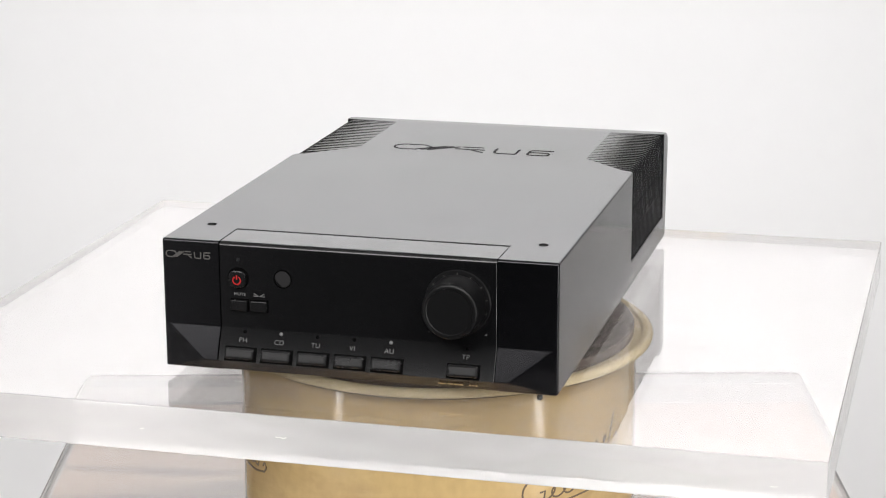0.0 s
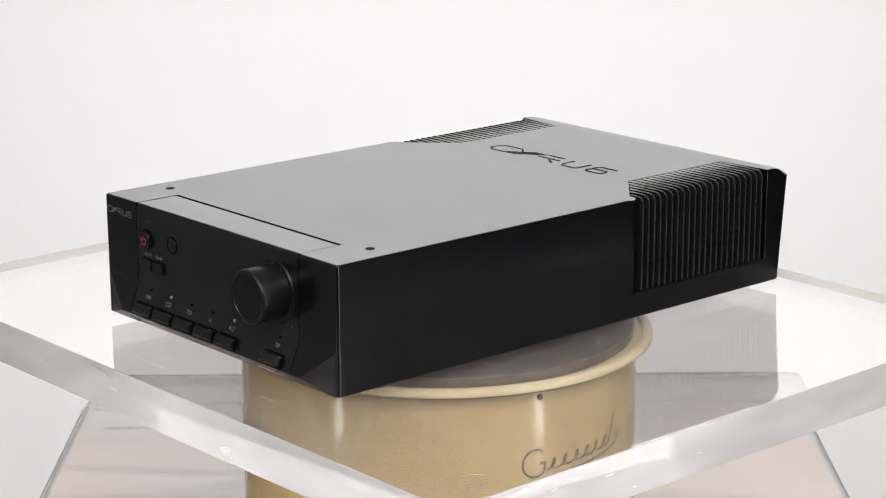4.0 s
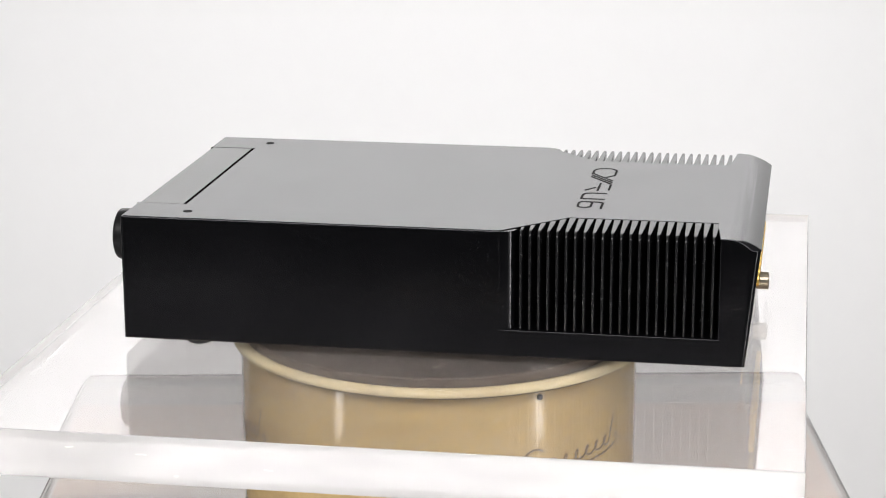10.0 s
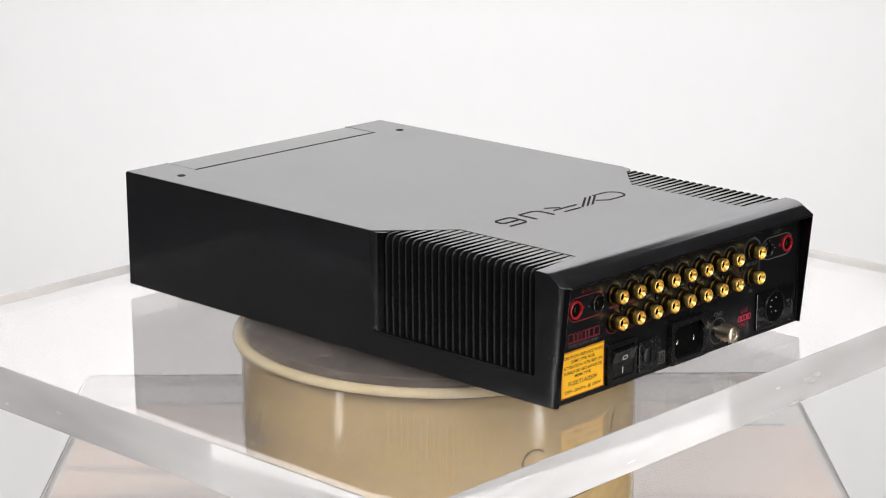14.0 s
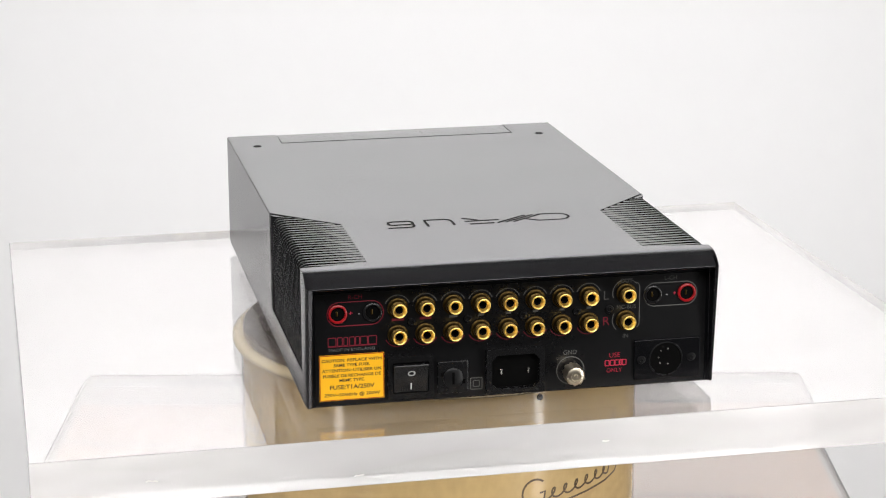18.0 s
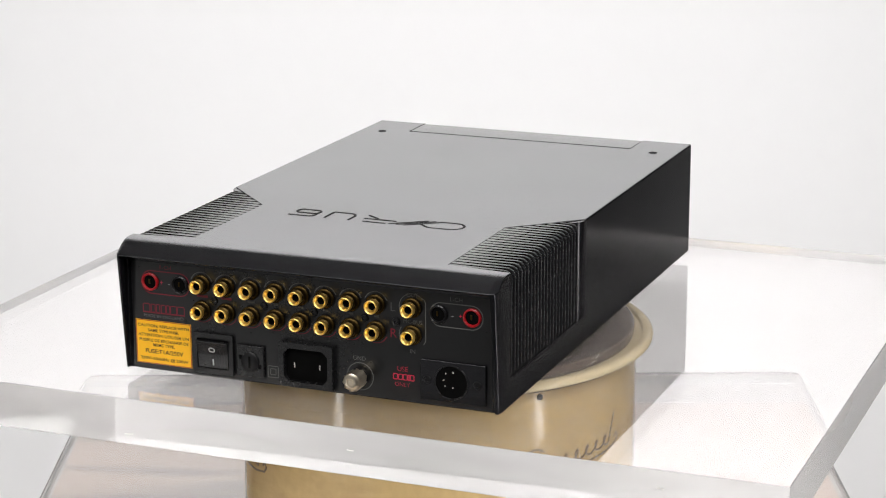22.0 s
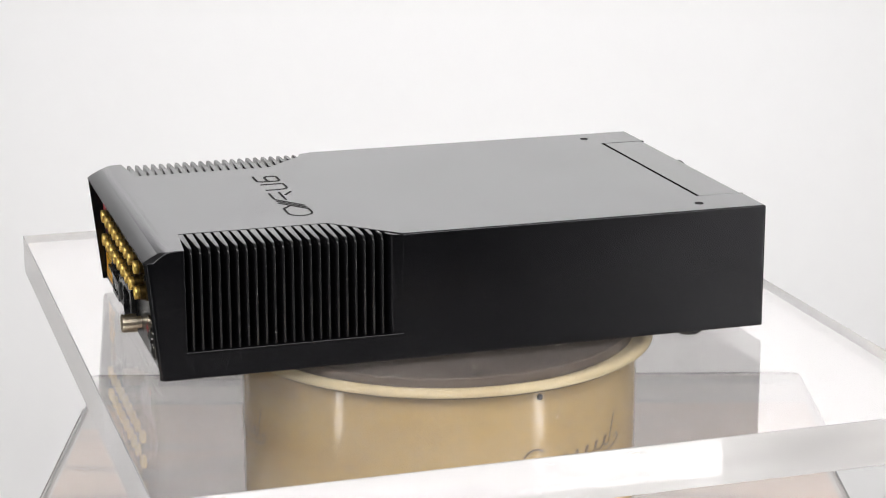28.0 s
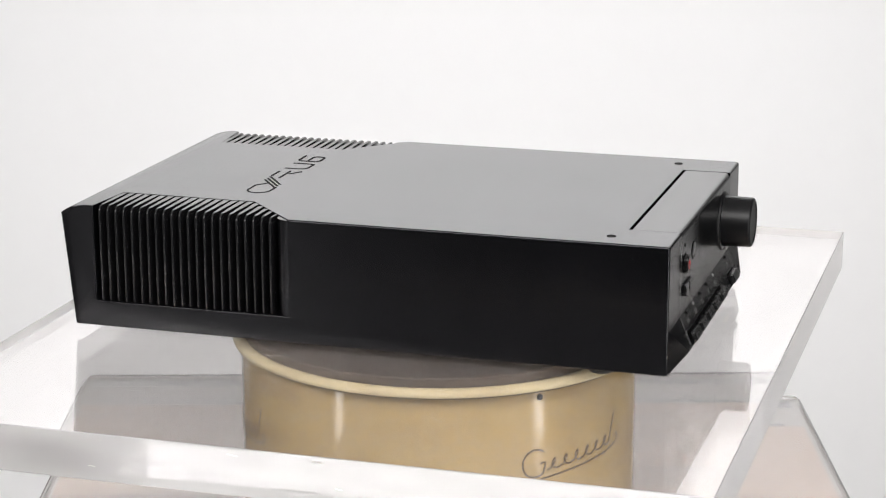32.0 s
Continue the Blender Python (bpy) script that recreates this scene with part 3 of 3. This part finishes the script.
def front_controls():
    # standby button with red ring symbol, on a patch painted as its well's shade
    part("well_shade", turned([(0, 0.06), (5.4, 0.06), (5.9, 0.0)], on_front(-67.2, 51.2), 28), black_and_shade, face_panel, "", 40)
    power = part("standby_button", laid(prism(outline(9.4, 9.4, 3.2, 4)[:-1], "z", 0, 2.6, 0.6, 2), on_front(-67.2, 51.0)), button_plastic, amp, "black standby button with red symbol")
    top = lambda u, v, h: on_front(-67.2, 50.6)(u, v, h + 2.62)
    part("symbol", stroke(arc(0, 0, 2.1, 120, 420, 18), 0.75, 0.06, top), red_symbol, power, "red printed ring")
    part("symbol", stroke([(0, 0.4), (0, 2.9)], 0.75, 0.06, top), red_symbol, power)
    part("indicator", turned([(0, 0.7), (0.9, 0.5), (1.2, 0.0)], on_front(-67.0, 61.2), 16), screen_glass, face_panel, "dark indicator lamp", 40)
    part("lens_rim", turned([(4.4, 0.0), (4.5, 0.28), (5.0, 0.28), (5.2, 0.0)], on_front(-42.4, 52.3), 32), black_and_shade, face_panel, "", 40)
    lens = turned([(0, 0.30), (2.5, 0.29), (4.4, 0.25), (4.45, 0.0)], lambda u, v, h: (-41.4 + u, FRONT - h - 0.061 * u - 0.05 * v, 52.3 + v), 32)
    part("receiver_lens", lens, lens_mirror, face_panel, "round glossy remote receiver lens", 50)
    for x, text in ((-66.7, "MUTE"), (-55.9, "")):
        # flat black patch: painted shade of the small button's well
        part("well_shade", pad(10.4, 7.0, 0.06, 0, on_front(x, 36.6)), black_and_shade, face_panel)
        part("small_button", pad(9.2, 5.8, 2.0, 0.5, on_front(x, 36.6)), button_plastic, amp, "small black square button")
        if text:
            write(text, 1.6, on_front(x + 0.2, 42.4), print_grey, face_panel, 1.15)
    for s in (-1, 1):
        pts = [(s * 0.2, -0.7), (s * 2.9, -0.7), (s * 2.9, 0.9), (s * 0.2, -0.7)]
        part("balance_mark", stroke(pts, 0.4, 0.06, on_front(-55.8, 42.5)), print_grey, face_panel)
    names = ("PH", "CD", "TU", "VI", "AU")
    for i, text in enumerate(names + ("TP",)):
        x = -65.1 + 20.15 * i if i < 5 else 56.6
        # painted shade round each source button, without a real recess
        part("well_shade", pad(17.8, 8.0, 0.08, 0, on_fold(x, 11.0)), black_and_shade, face_panel)
        part("source_button", pad(16.3, 6.2, 3.4, 1.2, on_fold(x, 11.0)), button_plastic, amp, "black oblong source button")
        write(text, 2.5, on_fold(x + 0.6, 17.9), print_grey, face_panel, 1.1, -0.01)
        lamp = part("indicator", turned([(0, 0.75), (0.7, 0.55), (1.0, 0.0)], on_fold(x + 1.2, 22.2), 14), print_grey if text in ("CD", "AU") else black_and_shade, face_panel, "tiny indicator lamp", 40)
    # gilt model mark under the ridge
    low = lambda u, v, h: (54.6 + u, FRONT - 4.0 - h * 0.66 - v * 0.75, 3.5 + v * 0.66 - h * 0.75)
    for u, w in ((-8.5, 4.0), (-4.2, 2.6), (-1.0, 2.2), (1.6, 1.8), (6.2, 0.8), (8.0, 0.8), (9.8, 0.8)):
        shift = lambda p, q, h, u=u: low(p + u, q, h + 0.1)
        bar(w, 1.5, shift, print_gold, face_panel, "gilt_mark")


front_controls()


# ---- rear panel ----
def ring_plate(w, h, inner, d, place):
    """A rectangular frame round an eight-sided opening."""
    a, b, c = w / 2, h / 2, 0.6
    outer = [(a - c, b), (-a + c, b), (-a, b - c), (-a, -b + c), (-a + c, -b), (a - c, -b), (a, -b + c), (a, b - c)]
    bm = bmesh.new()
    loops = [[bm.verts.new((u * MM, v * MM, z * MM)) for u, v in pts] for pts, z in ((outer, 0), (outer, d), (inner, d), (inner, 0))]
    for p, q in zip(loops, loops[1:]):
        for i in range(8):
            j = (i + 1) % 8
            bm.faces.new((p[i], p[j], q[j], q[i]))
    return laid(bm, place)


rear = part("rear_panel", laid(box(-102.6, 102.6, 0.6, 59.6, 0.05, 0.5, 0.2, 1), lambda u, v, h: (-u + CX, PANEL + h - 0.4, v)), panel_black, amp, "matt black rear connection panel")


def phono(x, z, red, arcs=True):
    at = on_rear(x, z)
    s = part("phono_socket", turned([(3.5, 4.6), (3.6, 4.8), (3.72, 6.2), (3.74, 7.0), (3.6, 7.4), (3.3, 7.55), (3.0, 7.4), (2.75, 6.9), (1.9, 5.2)], at, 28), gold, amp, "gold-plated phono socket", 40)
    part("sleeve", turned([(5.3, 0.0), (5.3, 1.3), (5.0, 1.6), (4.3, 1.75), (4.15, 4.3), (3.7, 4.7), (3.5, 4.75)], at, 28), dark_gold, s, "gold barrel painted dark for the black panel it mirrors", 40)
    part("insulator", turned([(1.92, 5.3), (1.6, 5.35), (1.5, 4.6), (1.3, 3.4), (0, 3.4)], at, 20), black_and_shade, s, "", 40)
    if arcs:
        span = (205, 335) if red else (20, 160)
        part("arc_mark", stroke(arc(0, 0, 6.5, *span, 16), 0.42, 0.06, at), print_dark_red if red else print_dim, rear)


def rear_parts():
    cols = (60.5, 46.3, 31.9, 17.5, 3.3, -11.0, -25.1, -39.3)
    for i, x in enumerate(cols):
        phono(x, 50.0, False)
        phono(x, 35.9, True)
        bar((6.4, 6.0, 4.2, 2.8, 2.8, 2.8, 2.6, 2.6)[i], 1.3, on_rear(x - 0.3, 43.6), print_dark_red if i < 2 else print_dim, rear)
    phono(-59.2, 50.2, False, False)
    phono(-59.2, 35.9, False, False)
    at = on_rear(-59.4, 43.0)
    part("link_mark", stroke(arc(0, 7.2, 7.2, 40, 200, 14), 0.42, 0.06, at), print_dim, rear)
    part("link_mark", stroke([(5.2, 12.4)] + arc(3.6, 9.5, 3.6, 45, 0, 5) + [(7.2, -8)] + arc(3.6, -9.0, 3.6, 0, -50, 5), 0.42, 0.06, at), print_dim, rear)
    part("link_mark", stroke(arc(0, -7.2, 7.2, 150, 225, 8), 0.42, 0.06, at), print_dim, rear)
    write("OUT", 2.2, on_rear(-59.4, 56.6), print_dim, rear)
    write("IN", 2.2, on_rear(-59.4, 27.0), print_dim, rear)
    write("MC-BUS", 2.1, on_rear(-59.6, 42.6), print_dim, rear)
    write("L", 4.8, on_rear(-48.6, 49.2), print_faint, rear, 1, -0.015)
    write("R", 4.8, on_rear(-48.8, 35.4), print_dark_red, rear, 1, -0.01)
    for x in (53.3, 24.2, -4.5, -33.0, -50.5):
        part("screw", turned([(0, 0.3), (0.9, 0.3), (1.1, 0.9), (2.0, 0.8), (2.3, 0.0)], on_rear(x, 41.8), 18), button_plastic, rear, "small black cross-head screw", 35)
    # loudspeaker sockets
    for mid, reds, blacks, mat, text, cap in ((82.0, 91.0, 73.2, print_dark_red, "R-CH", print_dark_red), (-83.2, -91.9, -73.6, print_dim, "L-CH", print_dim)):
        part("socket_mark", stroke(outline(28.6, 12.4, 6.0, 8), 0.5, 0.06, on_rear(mid, 48.2)), mat, rear)
        write(text, 2.2, on_rear(mid, 56.7), cap, rear)
        for x, m in ((reds, red_plastic), (blacks, button_plastic)):
            s = part("speaker_socket", turned([(4.9, 0.0), (4.8, 1.2), (4.4, 1.5), (4.0, 1.5), (3.7, 1.2), (3.6, 0.3)], on_rear(x, 48.4), 28), m, amp, "red plastic loudspeaker socket" if m is red_plastic else "black plastic loudspeaker socket", 40)
            # black disc painted for the shade down the socket's bore
            part("socket_shade", turned([(3.62, 0.35), (0, 0.35)], on_rear(x, 48.4), 20), black_and_shade, s)
            part("socket_contact", pad(1.1, 2.6, 0.75, 0.25, on_rear(x + 0.5, 48.6)), dark_gold, s, "dull metal contact")
        sgn = 1 if mid > 0 else -1
        write("+", 2.6, on_rear(mid + sgn * 2.3, 48.3), print_red, rear)
        write("-", 3.4, on_rear(mid - sgn * 2.0, 48.3), print_grey, rear)
    # maker's mark as plain outlined boxes
    for u, w in ((-10.4, 4.0), (-6.4, 2.4), (-3.4, 2.0), (-0.2, 2.6), (2.6, 2.0), (5.9, 3.6), (10.2, 4.2)):
        part("maker_mark", stroke(outline(w, 4.4, 0.5, 2), 0.4, 0.06, on_rear(83.6 - u, 33.8)), print_dark_red, rear)
    part("maker_mark", stroke([(-12.6, 0), (12.6, 0)], 0.35, 0.05, on_rear(83.6, 31.3)), print_dark_red, rear)
    write("MADE IN ENGLAND", 1.55, on_rear(83.9, 29.5), print_grey, rear, 1.2, -0.02)
    # fuse notice
    note = part("fuse_label", laid(box(-16.6, 16.6, -12.1, 12.1, 0.02, 0.22), on_rear(84.2, 15.0)), yellow_paper, amp, "yellow printed fuse warning label")
    part("label_border", stroke(outline(32.6, 23.6, 0.4, 2), 0.35, 0.04, lambda u, v, h: on_rear(84.2, 15.0)(u, v, h + 0.24)), red_plastic, note)
    for text, z, size, wide in (("CAUTION: REPLACE WITH", 24.0, 1.55, 1.17), ("SAME TYPE FUSE.", 21.4, 1.55, 1.12), ("ATTENTION: UTILISER UN", 18.7, 1.55, 1.17), ("FUSIBLE DE RECHANGE DE", 15.9, 1.55, 1.12),
                                ("MEME TYPE.", 13.4, 1.55, 1.12), ("FUSE:T1A/250V", 9.8, 2.2, 1.12), ("230V~50/60Hz @ 200W", 5.8, 1.6, 1.22)):
        write(text, size, lambda u, v, h, z=z: on_rear(84.2, z)(u, v, h + 0.2), print_black, note, wide, 0.018)
    # rocker switch
    sw = part("power_switch", ring_plate(23.6, 22.2, [(8.8, 8.2), (-8.8, 8.2), (-9.4, 7.6), (-9.4, -7.6), (-8.8, -8.2), (8.8, -8.2), (9.4, -7.6), (9.4, 7.6)], 1.8, on_rear(54.1, 13.0)), button_plastic, amp, "black rocker power switch")
    rock = laid(prism([(-7.6, 0.2), (7.6, 0.2), (7.6, 4.6), (0.4, 1.9), (-7.6, 1.3)], "x", -9.0, 9.0, 0.3, 1), lambda u, v, h: on_rear(54.1, 12.6)(u, v, h))
    rocker = part("rocker", rock, button_plastic, sw)
    part("rocker_mark", stroke(outline(3.2, 2.3, 1.1, 5), 0.6, 0.1, lambda u, v, h: on_rear(54.0, 15.6)(u, v, h + 3.15 + 0.37 * v)), print_white, rocker, "white ring mark")
    part("rocker_mark", stroke([(0, -1.7), (0, 1.7)], 0.7, 0.1, lambda u, v, h: on_rear(54.0, 8.4)(u, v, h + 1.66 + 0.07 * v)), print_white, rocker, "white stroke mark")
    # fuse holder
    fh = part("fuse_holder", pad(16.0, 17.2, 1.6, 0.5, on_rear(32.2, 11.5)), button_plastic, amp, "black square fuse holder")
    cap = part("fuse_cap", turned([(0, 2.6), (4.6, 2.6), (5.2, 2.2), (5.3, 1.5), (0, 1.5)], on_rear(32.2, 11.2), 28), knob_plastic, fh, "", 35)
    # slot and notches are proud black patches painted as their shade
    part("fuse_slot_shade", pad(1.2, 6.4, 2.68, 0, on_rear(32.2, 11.2), 2.5), black_and_shade, cap)
    for u, v in ((-5.6, 2.2), (5.6, -2.2)):
        part("fuse_notch_shade", pad(1.6, 2.4, 1.68, 0, on_rear(32.2 - u, 11.2 + v), 1.5), black_and_shade, fh)
    part("class_mark", stroke(outline(6.0, 6.1, 0.2, 1), 0.4, 0.06, on_rear(19.7, 6.8)), print_dim, rear)
    part("class_mark", stroke(outline(3.2, 3.2, 0.2, 1), 0.4, 0.06, on_rear(19.7, 6.8)), print_dim, rear)
    # mains inlet
    hole = [(9.6, 8.9), (-9.6, 8.9), (-12.5, 6.0), (-12.5, -6.2), (-9.8, -9.0), (9.8, -9.0), (12.5, -6.2), (12.5, 6.0)]
    inlet = part("mains_inlet", ring_plate(30.6, 23.8, hole, 3.2, on_rear(-0.4, 12.9)), button_plastic, amp, "black three-pin mains inlet")
    # no real cavity: a flat black sheet inside the frame paints its shade
    part("inlet_shade", pad(24.8, 17.8, 0.1, 0, on_rear(-0.4, 12.9)), black_and_shade, inlet)
    for u, v in ((-7.2, -0.6), (7.2, -0.6)):
        part("inlet_pin", pad(1.0, 2.8, 0.9, 0.2, on_rear(-0.4 - u, 12.9 + v)), pin_metal, inlet, "tinned inlet blade")
    # earth post
    at = on_rear(-30.1, 10.4)
    part("ring_mark", stroke(arc(0, 0, 7.3, 0, 360, 32), 0.45, 0.06, at), print_dim, rear)
    write("GND", 2.3, on_rear(-29.8, 20.0), print_dim, rear)
    post = part("earth_post", turned([(0, 2.7), (3.4, 2.7), (3.4, 0.0)], at, 24), nickel, amp, "knurled nickel earth post", 40)
    bm = bmesh.new()
    n, steps = 18, 6
    rows = []
    for k in range(steps + 1):
        h = 2.6 + 8.4 * k / steps
        rows.append([bm.verts.new([c * MM for c in at((4.6 + (0.65 if (i + k) % 2 else -0.65)) * math.cos(2 * math.pi * i / n), (4.6 + (0.65 if (i + k) % 2 else -0.65)) * math.sin(2 * math.pi * i / n), h)]) for i in range(n)])
    for p, q in zip(rows, rows[1:]):
        for i in range(n):
            bm.faces.new((p[i], p[(i + 1) % n], q[(i + 1) % n], q[i]))
    bm.faces.new(rows[0])
    part("knurled_sleeve", bm, nickel, post, "", 3)
    part("post_cap", turned([(0, 11.5), (0.9, 11.5), (1.2, 10.9), (2.2, 10.9), (2.5, 11.5), (3.6, 11.4), (4.6, 10.8), (4.7, 10.5)], at, 28), nickel, post, "", 40)
    write("USE", 2.6, on_rear(-53.8, 16.9), print_red, rear, 1, -0.015)
    for u, w in ((-4.2, 2.2), (-1.4, 2.2), (1.2, 2.2), (3.2, 0.9), (5.0, 2.0)):
        part("model_mark", stroke(outline(w, 2.8, 0.3, 2), 0.5, 0.06, on_rear(-54.0 - u, 12.8)), print_red, rear)
    write("ONLY", 2.2, on_rear(-53.6, 8.7), print_red, rear, 1, -0.015)
    # round multi-pin connector on its plate
    din = part("din_connector", pad(35.6, 21.4, 1.4, 0.4, on_rear(-81.8, 13.6)), case_paint, amp, "black five-pin connector plate")
    part("din_rim", turned([(8.5, 1.4), (8.6, 1.9), (9.1, 1.9), (9.3, 1.4)], on_rear(-81.0, 13.6), 36), button_plastic, din, "", 40)
    # flat black disc in place of the shade inside the hole
    part("din_hole_shade", turned([(0, 1.46), (8.5, 1.46)], on_rear(-81.0, 13.6), 36), black_and_shade, din)
    for dx, dy in ((-25, -38), (9, -45), (-36, -8), (-28, 18), (9, 23)):
        part("din_pin", turned([(0, 1.85), (0.42, 1.8), (0.5, 1.7), (0.5, 1.46)], on_rear(-81.0 - dx * 0.1125, 13.6 - dy * 0.118), 12), pin_metal, din, "tinned contact pin", 40)
    for x in (-67.8, -95.0):
        part("screw", turned([(0, 1.6), (0.8, 1.6), (1.0, 2.3), (1.9, 2.2), (2.3, 1.4)], on_rear(x, 13.7), 18), knob_plastic, din, "black hex-socket screw", 35)
    # little tabs where the panel hooks under the hood
    for x in (77, 43, -1.5):
        part("tab", pad(5.0, 1.0, 1.2, 0.3, on_rear(x, 60.4)), case_paint, rear)


rear_parts()


# ---- wear on the acrylic ----
def wear():
    rng = random.Random(7)
    bm = bmesh.new()
    flat = lambda u, v, h: (u, v, SLAB_TOP + 0.01 + h)
    for k in range(260):
        x, y = rng.uniform(-240, 235), rng.uniform(-200, 205)
        if k % 2:
            r, w = rng.uniform(70, 138), rng.uniform(0, 2 * math.pi)
            x, y = r * math.cos(w), r * math.sin(w)
        wide = (0.08, 0.17) if k % 2 else (0.07, 0.18)
        a, n, bend = rng.gauss(0.4, 0.9), rng.randint(3, 6), rng.gauss(0, 0.09)
        step = rng.choice((0.15, 0.3, 0.5, 1.0, 2.2))
        pts = []
        for _k in range(n):
            pts.append((x, y))
            x, y, a = x + step * math.cos(a), y + step * math.sin(a), a + bend
        stroke(pts, rng.uniform(*wide), 0.02, flat, bm)
    tagged(part("scratches", bm, scratch_white, plate, "fine pale scratches"), kind="stuff")
    nicks = bmesh.new()
    for face_axis, level, lo, hi in (("x", 247.0, -200, 205), ("x", -262.0, -200, 205), ("y", -211.0, -250, 235), ("y", 217.0, -250, 235)):
        sg = 1 if level > 0 else -1
        put = (lambda u, v, h, l=level, g=sg: (l + g * h, u, v)) if face_axis == "x" else (lambda u, v, h, l=level, g=sg: (u, l + g * h, v))
        for _ in range(4):
            u, v = rng.uniform(lo, hi), SLAB_TOP - rng.uniform(1.5, 23)
            pts = [(u, v)]
            for _k in range(rng.randint(2, 4)):
                u, v = u + rng.uniform(0.5, 2.2), v + rng.uniform(-0.5, 0.6)
                pts.append((u, v))
            stroke(pts, rng.uniform(0.25, 0.8), 0.03, put, nicks)
    tagged(part("nicks", nicks, nick_grey, plate, "small grey chips along the edges"), kind="stuff")


wear()


# degrees by which the turntable runs ahead of or behind an even speed, second by second
DRIFT = {0: 0.02, 1: -0.08, 2: -0.12, 3: 0.0, 6: -0.06, 7: -0.06, 8: 0.03, 9: 0.02, 10: 0.06, 11: -0.12, 12: -0.1, 13: 0.0, 14: 0.1, 17: -0.4, 18: -0.04,
         19: -0.07, 20: -0.12, 21: -0.16, 22: -0.13, 23: 0.02, 24: 0.02, 25: 0.02, 28: -0.05, 29: 0.07, 30: 0.08, 31: -0.42, 32: -0.1}


def motions():
    """The platter, the slab and the amplifier turn together, at a nearly even speed."""
    def turn(t):
        return SPIN0 + SPIN * t + DRIFT.get(t, 0.0)
    times = range(33)
    walk(amp, [(t, pose(0, 0, BASE, rz=turn(t) - 0.36)) for t in times])
    walk(plate, [(t, pose(0, 0, BASE, rz=turn(t))) for t in times])
    walk(disc, [(t, pose(0, 0, TABLE + 0.1135, rz=turn(t))) for t in times])


motions()
